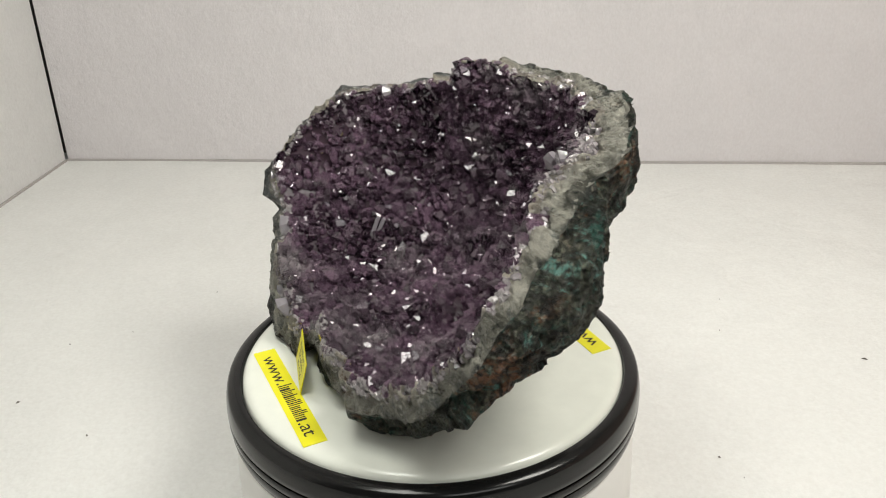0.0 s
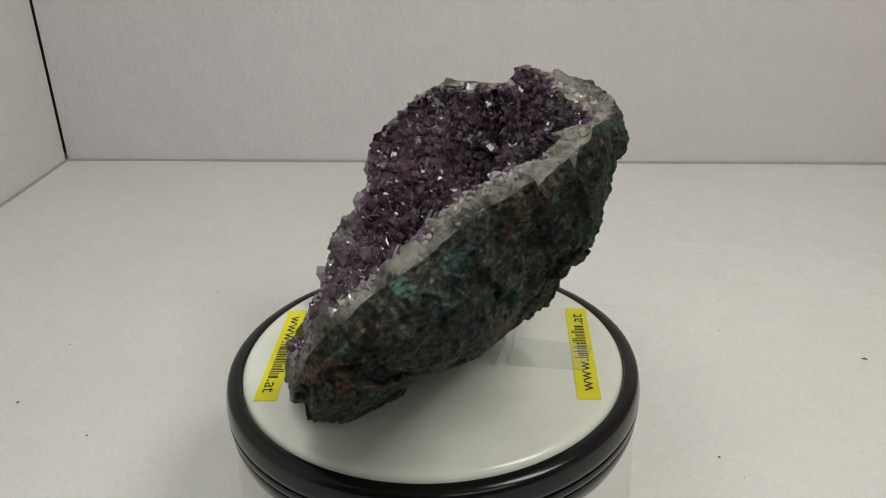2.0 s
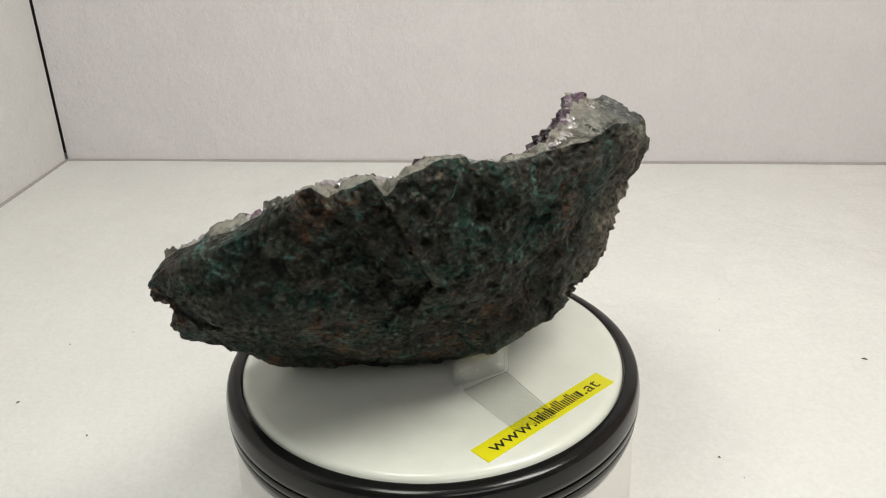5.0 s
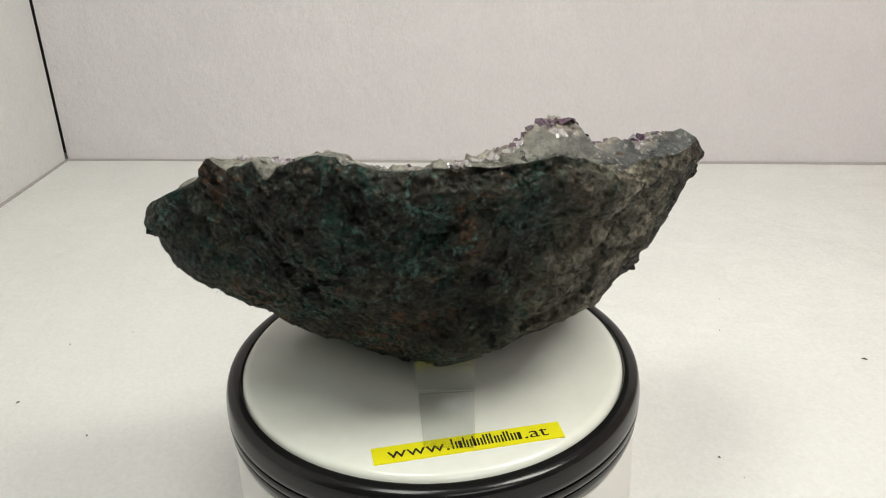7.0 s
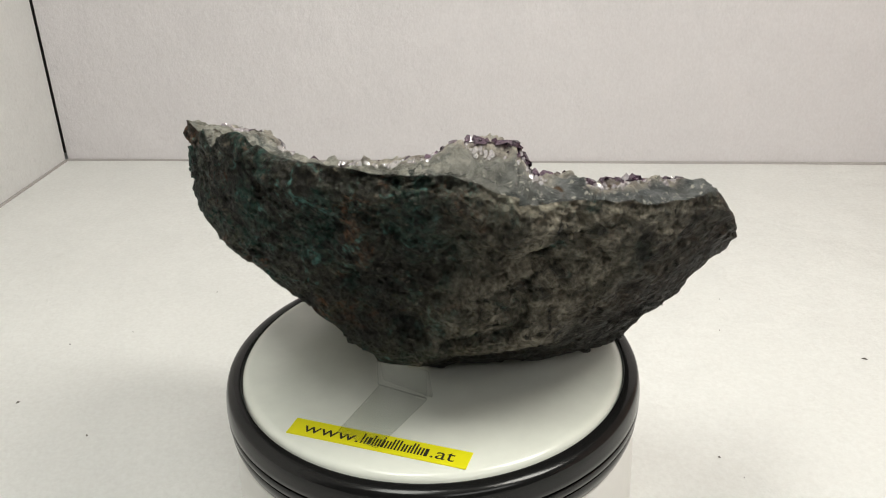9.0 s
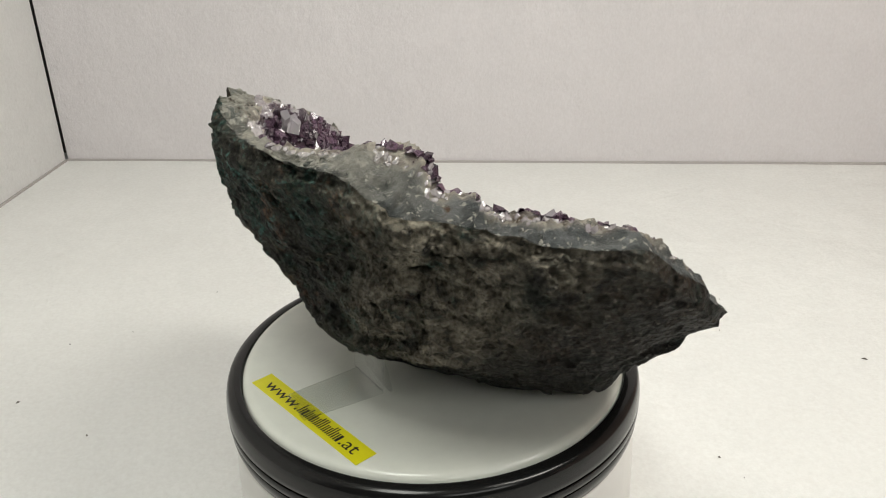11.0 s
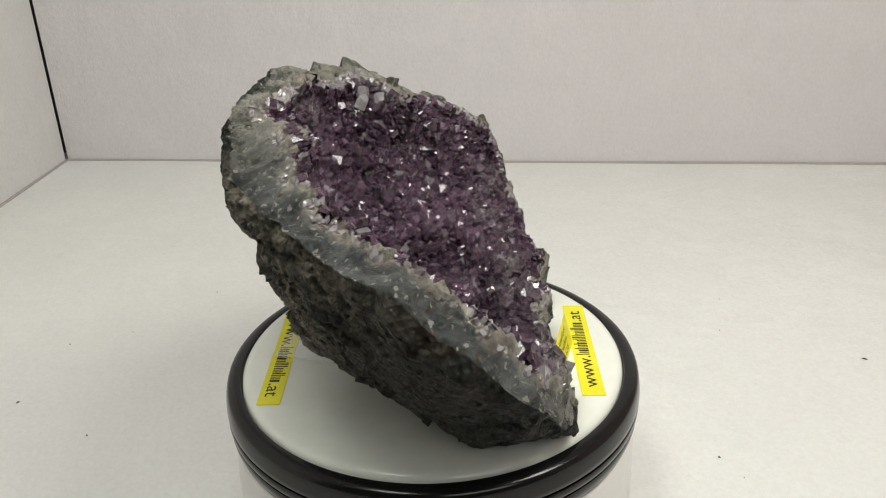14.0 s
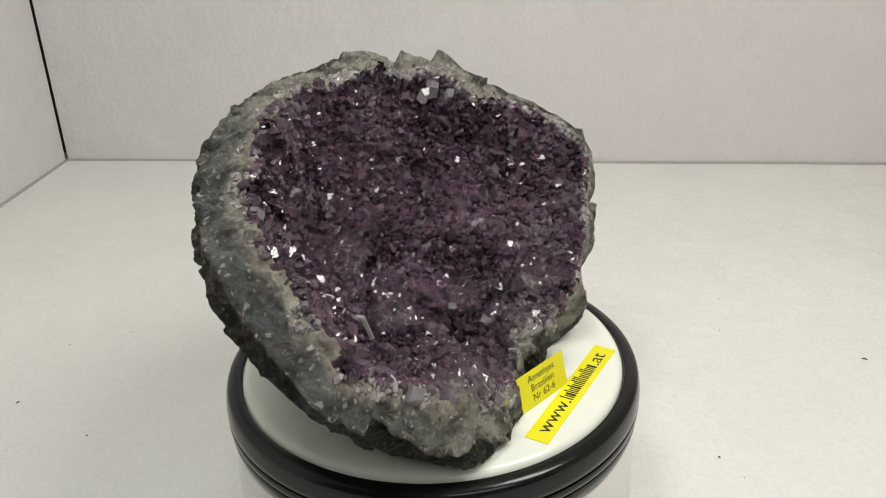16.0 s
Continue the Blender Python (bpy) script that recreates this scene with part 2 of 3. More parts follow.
def photo_box():
    def wall(name, p, q, out, mat, label):
        v, f = slab([p + up * FLOOR, q + up * FLOOR, q + up * TOP, p + up * TOP], out, 0.012)
        return tagged(new(name, mesh_of(name, v, f, mat)), label, "wall", kind="structure")
    gap = 0.0022
    wall("wall_back", C0 + BD * gap, C1, Vector((0.12, 0.99, 0)), M_wall, "pale grey-white fabric back wall of a photo box")
    wall("wall_left", C0 + LD * gap, C0 + LD * DEEP, Vector((-0.99, 0.16, 0)), M_side, "white fabric side wall of a photo box")
    # out of view; its pink tints the right end of the back wall
    wall("wall_right", C1, C1 + RD * DEEP, Vector((0.99, 0.1, 0)), M_bounce, "unseen side wall of a photo box, pinkish to warm the bounced light")
    v, f = slab([C0 + Vector((-0.03, 0.03, FLOOR - 0.002)) , C0 + Vector((-0.03, 0.03, TOP)), C0 + Vector((0.03, 0.025, TOP)), C0 + Vector((0.03, 0.025, FLOOR - 0.002))], (0, 1, 0), 0.004)
    tagged(new("trim_corner", mesh_of("trim_corner", v, f, M_seam)), "dark seam in the corner of the box", "seam", kind="structure")
    p = [C0 + LD * DEEP + Vector((-0.2, 0, 0)), C1 + RD * DEEP + Vector((0.2, 0, 0)), C1 + Vector((0.2, 0.1, 0)), C0 + Vector((-0.2, 0.1, 0))]
    ceil_ = [Vector((x.x, x.y, TOP + 0.0)) for x in p]
    v, f = slab(ceil_, (0, 0, 1), 0.012)
    tagged(new("ceiling", mesh_of("ceiling", v, f, M_side)), "white fabric top of a photo box", "ceiling", kind="structure")
    # contact shade at the foot of the back wall, made as a thin grey strip
    v, f = slab([C0 + BD * 0.002 + Vector((0, -0.0022, FLOOR - 0.001)), C1 + Vector((0, -0.0022, FLOOR - 0.001)), C1 + Vector((0, -0.0022, FLOOR + 0.0024)), C0 + BD * 0.002 + Vector((0, -0.0022, FLOOR + 0.0024))], (0.12, 0.99, 0), 0.0018)
    tagged(new("shade_strip_foot", mesh_of("shade_strip_foot", v, f, M_shade)), "thin grey strip for the contact shade along the foot of the back wall", "trim", kind="structure")
    # added strip that draws the grey line between side wall and floor
    edge = C0 + LD * 0.004 + Vector((0.0022, 0, 0))
    far = C0 + LD * DEEP + Vector((0.0022, 0, 0))
    v, f = slab([edge + up * (FLOOR - 0.001), far + up * (FLOOR - 0.001), far + up * (FLOOR + 0.0020), edge + up * (FLOOR + 0.0020)], (-0.99, 0.16, 0), 0.0018)
    tagged(new("strip_side", mesh_of("strip_side", v, f, M_shade)), "thin grey strip added along the foot of the side wall", "trim", kind="structure")
    # floor sheet with slight waves
    n, m = 60, 60
    verts, faces = [], []
    for i in range(n + 1):
        for j in range(m + 1):
            x, y = -0.85 + 1.8 * i / n, -0.75 + 1.5 * j / m
            z = FLOOR + 0.0010 * noise.noise((x * 5, y * 5, 0.3))
            verts.append((x, y, z))
    for i in range(n):
        for j in range(m):
            k = i * (m + 1) + j
            faces.append((k, k + m + 1, k + m + 2, k + 1))
    tagged(new("floor", mesh_of("floor", verts, faces, M_floor, True)), "white felt floor sheet with a few dark specks", "floor", kind="structure")
    # the room round the box
    bm = bmesh.new()
    bmesh.ops.create_cube(bm, size=1)
    bmesh.ops.scale(bm, vec=(4, 4, 2.6), verts=bm.verts)
    bmesh.ops.translate(bm, vec=(0, -0.4, 0.4), verts=bm.verts)
    bmesh.ops.reverse_faces(bm, faces=bm.faces)
    me = bpy.data.meshes.new("wall_room")
    bm.to_mesh(me)
    bm.free()
    me.materials.append(M_room)
    tagged(new("wall_room", me), "plain grey walls of the room around the box", "wall", kind="structure")


photo_box()


def lint():
    """Dark specks of lint on the floor sheet."""
    rng = random.Random(21)
    spots = [(-0.285, 0.105), (-0.225, 0.065), (0.305, 0.115), (0.425, 0.095), (0.335, 0.025), (0.445, 0.245),
             (-0.325, 0.020), (-0.290, -0.060), (0.235, -0.115), (0.260, -0.105), (-0.335, -0.045)]
    spots += [(rng.uniform(0.17, 0.45), rng.uniform(-0.15, 0.3)) for _ in range(14)]
    spots += [(rng.uniform(-0.42, -0.17), rng.uniform(-0.15, 0.3)) for _ in range(10)]
    verts, faces = [], []
    for k, (x, y) in enumerate(spots):
        r = 0.0011 if k < 11 else rng.uniform(0.0003, 0.0006)
        a, n = rng.uniform(0, 6.28), len(verts)
        long_ = rng.uniform(1.0, 2.2)
        for i in range(6):
            c, s = r * long_ * math.cos(i * 1.047), r * 0.6 * math.sin(i * 1.047)
            verts.append((x + c * math.cos(a) - s * math.sin(a), y + c * math.sin(a) + s * math.cos(a), FLOOR + 0.0002))
        verts.append((x, y, FLOOR + 0.0012))
        faces += [(n + i, n + (i + 1) % 6, n + 6) for i in range(6)]
    tagged(new("lint", mesh_of("lint", verts, faces, M_speck)), "tiny dark specks of lint on the white floor", "lint", kind="stuff")


lint()


# ---- turntable ----
def turntable():
    t = tagged(new("turntable"), "round white turntable with a glossy black ring", "turntable")
    base = lathe([(0.0, -0.0305), (0.1045, -0.0305), (0.1068, -0.0325), (0.1080, -0.0380), (0.1087, -0.0550), (0.1092, FLOOR), (0.0, FLOOR)], 128)
    part("base", crisp(mesh_of("base", *base, M_base, True)), t, "white plastic base")
    prof = [(0.1010, -0.0120), (0.1010, -0.0036), (0.1015, -0.0026), (0.1028, -0.0022), (0.1052, -0.0026), (0.1072, -0.0034), (0.1083, -0.0044), (0.1089, -0.0060),
            (0.1094, -0.0085), (0.1098, -0.0120), (0.1099, -0.0146), (0.1096, -0.0150), (0.1082, -0.0151), (0.1082, -0.0162), (0.1095, -0.0163), (0.1098, -0.0167),
            (0.1097, -0.0203), (0.1094, -0.0207), (0.1083, -0.0208), (0.1083, -0.0217), (0.1092, -0.0218), (0.1094, -0.0222), (0.1090, -0.0260), (0.1078, -0.0298), (0.1066, -0.0312), (0.1000, -0.0314)]
    ring = lathe(prof, 160)
    part("ring", crisp(mesh_of("ring", *ring, M_ring, True), 40), t, "glossy black plastic ring with grooves")
    top = lathe([(0.0, 0.0), (0.0955, 0.0), (0.0975, -0.0004), (0.0993, -0.0014), (0.1004, -0.0032), (0.1007, -0.0055), (0.1006, -0.0100), (0.0, -0.0100)], 160)
    return part("plate", mesh_of("plate", *top, M_plate, True), t, "white plastic turning plate")


plate = turntable()

# ---- geode ----
FO = Vector((-0.00755, 0.00571, 0.08283))      # middle of the cut face
FN = Vector((-0.5810, -0.1949, 0.7902)).normalized()
FA = Vector((0.3181, -0.9481, 0)).normalized()
FB = FN.cross(FA)
# cross-sections of the geode parallel to its face, in mm, every 7.5 degrees
RIM = [136, 129, 122, 119, 119, 126, 122, 118, 117, 114, 109, 109, 108, 107, 106, 106, 106, 106, 108, 111, 113, 117, 124, 130, 132, 135, 137, 140, 127, 121, 121, 118, 110, 111, 106, 98, 86, 84, 89, 94, 97, 106, 109, 111, 122, 128, 134, 138]
RISE = [12, 11, 9, 8, 7, 5, -1, -5, -4, -8, -13, -14, -14, -14, -12, -9, -10, -12, -8, -3, 1, 5, 13, 21, 20, 21, 18, 17, 8, -3, -10, -13, -14, -18, -23, -25, -19, -12, -15, -20, -29, -18, -19, -21, -15, -9, 0, 8]
BAND = [12, 12, 13, 18, 24, 24, 22, 16, 13, 13, 13, 13, 13, 14, 16, 18, 20, 20, 20, 20, 20, 20, 21, 20, 21, 20, 20, 22, 23, 24, 23, 22, 21, 19, 16, 13, 12, 12, 12, 12, 12, 12, 12, 12, 12, 12, 10, 10]
CREST = [2, 3, 3, 3, 4, 4, 6, 4, 4, 2, 2, 2, 6, 9, 12, 19, 24, 26, 13, 12, 9, 10, 8, 5, 7, 7, 8, 5, 1, 6, 11, 13, 12, 11, 10, 7, 6, 7, 8, 10, 12, 11, 10, 10, 8, 5, 4, 4]
SECTIONS = [
    (0.07, [143, 140, 134, 128, 121, 127, 121, 118, 117, 114, 109, 109, 108, 107, 106, 106, 106, 108, 107, 111, 115, 118, 124, 133, 136, 137, 138, 140, 130, 117, 119, 123, 118, 109, 87, 84, 81, 84, 89, 94, 97, 106, 109, 111, 114, 124, 133, 140]),
    (0.15, [140, 138, 131, 122, 117, 117, 116, 116, 114, 111, 109, 109, 110, 109, 106, 104, 104, 106, 106, 106, 110, 113, 119, 126, 129, 131, 131, 132, 131, 123, 120, 121, 116, 104, 93, 88, 88, 91, 91, 93, 97, 103, 109, 114, 122, 130, 136, 136]),
    (0.35, [123, 127, 123, 111, 104, 102, 102, 102, 101, 97, 94, 91, 90, 89, 87, 85, 84, 86, 89, 91, 96, 101, 106, 109, 112, 115, 117, 115, 112, 112, 112, 111, 106, 99, 93, 90, 91, 95, 97, 98, 99, 102, 104, 106, 108, 111, 113, 117]),
    (0.55, [101, 106, 104, 97, 92, 88, 87, 88, 87, 81, 74, 70, 68, 68, 68, 67, 67, 69, 74, 78, 82, 85, 89, 93, 95, 97, 97, 99, 100, 102, 102, 99, 95, 91, 87, 84, 84, 84, 86, 89, 92, 94, 91, 86, 83, 83, 88, 94]),
    (0.75, [69, 67, 64, 62, 60, 59, 58, 57, 55, 52, 50, 49, 49, 49, 49, 50, 52, 55, 56, 56, 58, 62, 66, 69, 70, 70, 70, 70, 67, 64, 60, 56, 57, 59, 62, 64, 66, 67, 68, 68, 67, 64, 57, 51, 50, 53, 59, 65]),
    (0.92, [26, 25, 25, 26, 27, 28, 30, 32, 31, 30, 32, 33, 33, 33, 33, 32, 31, 30, 28, 26, 24, 23, 23, 23, 22, 21, 20, 19, 17, 16, 14, 15, 18, 21, 24, 31, 36, 37, 36, 36, 33, 31, 28, 25, 24, 25, 26, 26])]

DEPTH = -80.0
# breaks in the rim: angle, how wide in degrees, mm that stand out before and fall back after it, drop in mm
BREAKS = [(208.5, 5, 5, -9, 6), (49.0, 4, 3, -3, 6), (39.5, 4, 2, -6, 4), (127.0, 3, 2, -2, 2), (262.0, 5, 3, -8, -3), (340.0, 4, 2, -3, 3), (66.0, 3, 1.5, -2, 2)]


def around(row, a):
    """Smooth periodic value of a section at the angle a (turns)."""
    n = len(row)
    x = (a % 1.0) * n
    i, f = int(x), x - int(x)
    p, q, r, s = (row[(i + k - 1) % n] for k in range(4))
    return q + 0.5 * f * (r - p + f * (2 * p - 5 * q + 4 * r - s + f * (3 * (q - r) + s - p)))


def rough(p, scale, octaves, seed):
    return noise.fractal((p[0] / scale + seed, p[1] / scale, p[2] / scale - seed), 0.9, 2.1, octaves)


def chips(p, size, seed):
    """Tilted flat facets of broken stone: -1 to 1."""
    q = Vector((p[0] / size + seed, p[1] / size - seed, p[2] / size))
    q += 0.25 * noise.noise_vector(q * 1.7)
    c = noise.voronoi(q)[1][0]
    return 1.6 * (q - c).dot(noise.cell_vector(c * 37.0) - Vector((0.5, 0.5, 0.5))) + 0.35 * noise.cell(c * 91.0)


def crease(a, h):
    """Depth of the long clefts of the crust, in mm."""
    def one(at, wide, level, slope, tall, deep):
        d = (a * 360 - at + 180) % 360 - 180
        return deep * math.exp(-(d / wide) ** 4 - ((h - level - slope * d) / tall) ** 2)
    return one(343, 14, -6, 0.15, 3.0, 7.0) + one(28, 20, -30, -0.7, 4.0, 2.0) + one(36, 9, -22, 2.0, 8.0, 3.0) + one(120, 26, -40, 0.5, 2.5, 3.0) + one(170, 24, -28, -0.5, 2.5, 2.6)


def face_point(a, rho, h):
    c, s = math.cos(2 * math.pi * a), math.sin(2 * math.pi * a)
    return FO + (FA * c + FB * s) * (rho * 0.001) + FN * (h * 0.001)


def rim_at(a):
    c, s = math.cos(2 * math.pi * a), math.sin(2 * math.pi * a)
    j = 2.0 * noise.noise((11 * c, 11 * s, 0)) + 1.3 * noise.noise((28 * c, 28 * s, 7))
    rho, h = around(RIM, a) + j, around(RISE, a) + 1.4 * noise.noise((14 * c, 14 * s, 2))
    for at, wide, before, after, drop in BREAKS:
        d = (a * 360 - at + 180) % 360 - 180
        if -wide < d <= 0:
            rho, h = rho + before * (1 + d / wide), h + drop * 0.3 * (1 + d / wide)
        elif 0 < d < wide:
            k = (1 - d / wide) * min(1.0, d / 0.6)
            rho, h = rho + after * k, h - drop * k
    return rho, h


def band_at(a):
    return around(BAND, a) + 5.0 * noise.noise((4.1 * math.cos(2 * math.pi * a), 4.1 * math.sin(2 * math.pi * a), 1)) + 3.0 * noise.noise((12 * math.cos(2 * math.pi * a), 12 * math.sin(2 * math.pi * a), 6))


def cavity(a, u):
    """Height of the cavity floor: u 0 in the middle, 1 at the inner edge of the rim."""
    rr, hr = around(RIM, a), around(RISE, a)
    inner = rr - band_at(a)
    rho = inner * u
    x, y = rho * math.cos(2 * math.pi * a), rho * math.sin(2 * math.pi * a)
    edge = hr + around(CREST, a) + 1.5
    h = -46 + (edge + 46) * u ** (1.85 + 0.4 * math.sin(2 * math.pi * a))
    h += 17 * math.exp(-((x - 47) ** 2 + (y + 12) ** 2) / 26 ** 2)         # mound
    h += (6 * noise.noise((x / 22, y / 22, 3.3)) + 3 * noise.noise((x / 9, y / 9, 8.3))) * min(1, 4 * (1 - u) + 0.2)
    return rho, h


def green_side(a):
    """1 on the greenish flank with the pale rim, 0 on the brown one."""
    d = (a * 360 - 140 + 180) % 360 - 180
    return max(0.0, min(1.0, (0.5 + 0.5 * math.cos(2 * math.pi * (a - 0.98))) * 1.5 - 0.35 + 0.95 * math.exp(-(d / 30) ** 2)))


def lit_flank(a):
    """Paler stretch of the crust, with light from the right put into its colour."""
    d = (a * 360 - 145 + 180) % 360 - 180
    return 0.95 * math.exp(-(d / 25) ** 4) + 0.02


def mineral(a):
    """1 where green and rusty minerals coat the crust, low on the plain dark flank."""
    d = abs((a * 360 - 25 + 180) % 360 - 180)
    return 0.12 + 0.88 * max(0.0, min(1.0, 1 - (d - 55) / 85))


def rim_tone(a):
    """Cream quartz round most of the rim, grey agate along one flank."""
    d = abs((a * 360 - 171 + 180) % 360 - 180)
    return 0.10 + 0.75 * max(0.0, min(1.0, (d - 35) / 32))


def geode():
    g = tagged(new("amethyst_geode"), "dark green-brown geode filled with purple amethyst crystals", "geode")
    NA = 720
    # crust
    rows, verts, faces = 112, [], []
    for i in range(NA):
        a = i / NA
        rr, hr = rim_at(a)
        stations = [0.0] + [s for s, _ in SECTIONS] + [1.0]
        radii = [rr] + [around(q, a) for _, q in SECTIONS] + [0.0]
        for k in range(rows + 1):
            s = (k / rows) ** 1.15
            j = max(n for n in range(len(stations) - 1) if stations[n] <= s)
            f = (s - stations[j]) / (stations[j + 1] - stations[j])
            if j == len(stations) - 2:
                rho = radii[j] * (1 - f) ** 0.6
            else:
                rho = radii[j] * (1 - f) + radii[j + 1] * f
            p = face_point(a, rho, hr + (DEPTH - hr) * s)
            out = (FA * math.cos(2 * math.pi * a) + FB * math.sin(2 * math.pi * a) - FN * (0.2 + s)).normalized()
            q = (p.x * 1000, p.y * 1000, p.z * 1000)
            h = hr + (DEPTH - hr) * s
            d = 3.0 * rough(q, 38, 2, 1.0) + 4.0 * chips(q, 27, 1.3) + 1.2 * chips(q, 10, 4.1) + 2.6 * (0.2 - abs(rough(q, 9, 4, 5.0))) - 3.0 * max(0, rough(q, 8, 3, 9.0) - 0.15) + 0.2
            d += lit_flank(a) * (0.8 * chips(q, 6, 7.7) - 4.0 * max(0, rough(q, 6, 3, 12.0) - 0.18)) - crease(a, h)
            d -= 2.6 * math.exp(-((a * 360 - 98) / 26) ** 4 - ((s - 0.42) / 0.34) ** 4)
            d -= 5.0 * math.exp(-((a * 360 - 218) / 20) ** 4 - (s / 0.45) ** 4)
            d += 5.0 * math.exp(-(((a * 360 - 8 + 180) % 360 - 180) / 22) ** 2 - ((s - 0.30) / 0.20) ** 2)
            d *= min(1, 0.25 + k / 8) * (0.6 + 0.4 * min(1, mineral(a) + lit_flank(a)))
            p = p + out * (d * 0.001)
            p.z = max(p.z, 0.0004)
            verts.append(p)
    n = rows + 1
    for i in range(NA):
        b, c = i * n, (i + 1) % NA * n
        for k in range(rows):
            faces.append((b + k, b + k + 1, c + k + 1, c + k))
    me = mesh_of("crust", verts, faces, M_crust, True)
    me.attributes.new("cream", "FLOAT", "POINT").data.foreach_set("value", [green_side(i // n / NA) for i in range(len(verts))])
    me.attributes.new("flank_light", "FLOAT", "POINT").data.foreach_set("value", [lit_flank(i // n / NA) for i in range(len(verts))])
    me.attributes.new("mineral", "FLOAT", "POINT").data.foreach_set("value", [mineral(i // n / NA) for i in range(len(verts))])
    part("crust", me, g, "rough dark basalt crust with green and rust patches")
    # rim band
    rows, verts, faces, layer, cream = 26, [], [], [], []
    edge_rows = {i: i * n for i in range(NA)}
    for i in range(NA):
        a = i / NA
        rr, hr = rim_at(a)
        rho1, h1 = cavity(a, 0.985)
        for k in range(rows + 1):
            f = k / rows
            rho = rr + (rho1 - rr) * f
            h = hr + (h1 - hr) * f + 1.5 * math.sin(math.pi * f)
            p = face_point(a, rho, h)
            q = (p.x * 1000, p.y * 1000, p.z * 1000)
            if k == 0:
                p = bpy.data.meshes["crust"].vertices[edge_rows[i]].co.copy()
            else:
                p = p + FN * (0.001 * min(1, k / 3) * (2.2 * rough(q, 15, 3, 2.0) + 3.4 * chips(q, 12, 2.2) + 1.2 * chips(q, 5, 6.2) + 1.4 * rough(q, 4, 3, 3.0) - 0.6))
            x, y = rho * math.cos(2 * math.pi * a) + 44, rho * math.sin(2 * math.pi * a) - 91
            p = p - FN * (0.006 * math.exp(-((x / 3.4) ** 2 + (y / 2.2) ** 2) ** 2))
            p.z = max(p.z, 0.0004)
            verts.append(p)
            layer.append(f)
            cream.append(rim_tone(a))
    n = rows + 1
    for i in range(NA):
        b, c = i * n, (i + 1) % NA * n
        for k in range(rows):
            faces.append((b + k, c + k, c + k + 1, b + k + 1))
    me = mesh_of("rim", verts, faces, M_rim, True)
    for name, values in (("layer", layer), ("cream", cream)):
        me.attributes.new(name, "FLOAT", "POINT").data.foreach_set("value", values)
    part("rim", me, g, "grey agate and white quartz rim")
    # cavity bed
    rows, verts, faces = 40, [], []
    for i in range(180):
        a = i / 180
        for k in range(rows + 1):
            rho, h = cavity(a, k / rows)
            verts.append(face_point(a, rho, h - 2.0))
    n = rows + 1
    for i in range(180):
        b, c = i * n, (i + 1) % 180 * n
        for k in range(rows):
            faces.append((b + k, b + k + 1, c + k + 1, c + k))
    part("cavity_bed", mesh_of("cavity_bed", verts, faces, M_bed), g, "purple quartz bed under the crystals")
    return g


def crystal_shape(r, length, rng):
    """A six-sided crystal whose tip has three large and three small faces; returns verts, faces."""
    v = []
    for z, s in ((-r * 1.6, 1.05), (length, 1.0)):
        for k in range(6):
            a = math.pi / 3 * k + (0.22 if k % 2 else -0.22)
            v.append((r * s * math.cos(a), r * s * math.sin(a), z + (r * 0.30 * (-1) ** k if z == length else 0)))
    v.append((r * rng.uniform(-0.22, 0.22), r * rng.uniform(-0.22, 0.22), length + r * rng.uniform(0.85, 1.25)))
    f = [(k, (k + 1) % 6, 6 + (k + 1) % 6, 6 + k) for k in range(6)] + [(6 + k, 6 + (k + 1) % 6, 12) for k in range(6)]
    return v, f


def cavity_frame(a, u):
    p = face_point(a, *cavity(a, u))
    q = face_point(a + 0.004, *cavity(a + 0.004, u))
    r = face_point(a, *cavity(a, u + 0.015))
    nrm = (q - p).cross(r - p).normalized()
    if nrm.dot(FN) < 0:
        nrm = -nrm
    return p, nrm


def scatter(count, pick, size, spread, mat, name, g, label, rng):
    """Many small crystals in one mesh, growing out of the surface that pick() gives."""
    verts, faces = [], []
    for _ in range(count):
        p, nrm = pick()
        w = Vector((rng.gauss(0, 1), rng.gauss(0, 1), rng.gauss(0, 1))) * spread
        z = (nrm + FN * 0.5 + w).normalized()
        r = size()
        cv, cf = crystal_shape(r, r * rng.uniform(-0.75, 0.15), rng)
        m = z.to_track_quat("Z", "Y").to_matrix() @ Matrix.Rotation(rng.uniform(0, 6.28), 3, "Z")
        b = len(verts)
        verts += [p + m @ Vector(c) for c in cv]
        faces += [tuple(b + i for i in f) for f in cf]
    ob = part(name, mesh_of(name, verts, faces, mat), g, label)
    tagged(ob, kind="stuff")


def band_frame(a, f):
    rr, hr = rim_at(a)
    rho1, h1 = cavity(a, 0.985)
    p = face_point(a, rr + (rho1 - rr) * f, hr + (h1 - hr) * f + 1.5 * math.sin(math.pi * f) - 0.4)
    return p, FN


def druse(g, rng):
    def inside():
        return cavity_frame(rng.random(), math.sqrt(rng.random()) * 0.995)

    def edge():
        a = rng.random()
        while rng.random() > 0.25 + rim_tone(a):
            a = rng.random()
        return band_frame(a, 1 - 0.42 * rng.random() ** 1.9)
    scatter(9600, inside, lambda: 0.001 * min(4.2, 1.10 + rng.expovariate(1.45)), 0.42, M_crystal, "crystal_bed", g, "dense small purple amethyst points", rng)
    scatter(2300, edge, lambda: 0.001 * rng.uniform(0.6, 1.7), 0.4, M_pale, "quartz_edge", g, "small pale quartz points along the rim", rng)


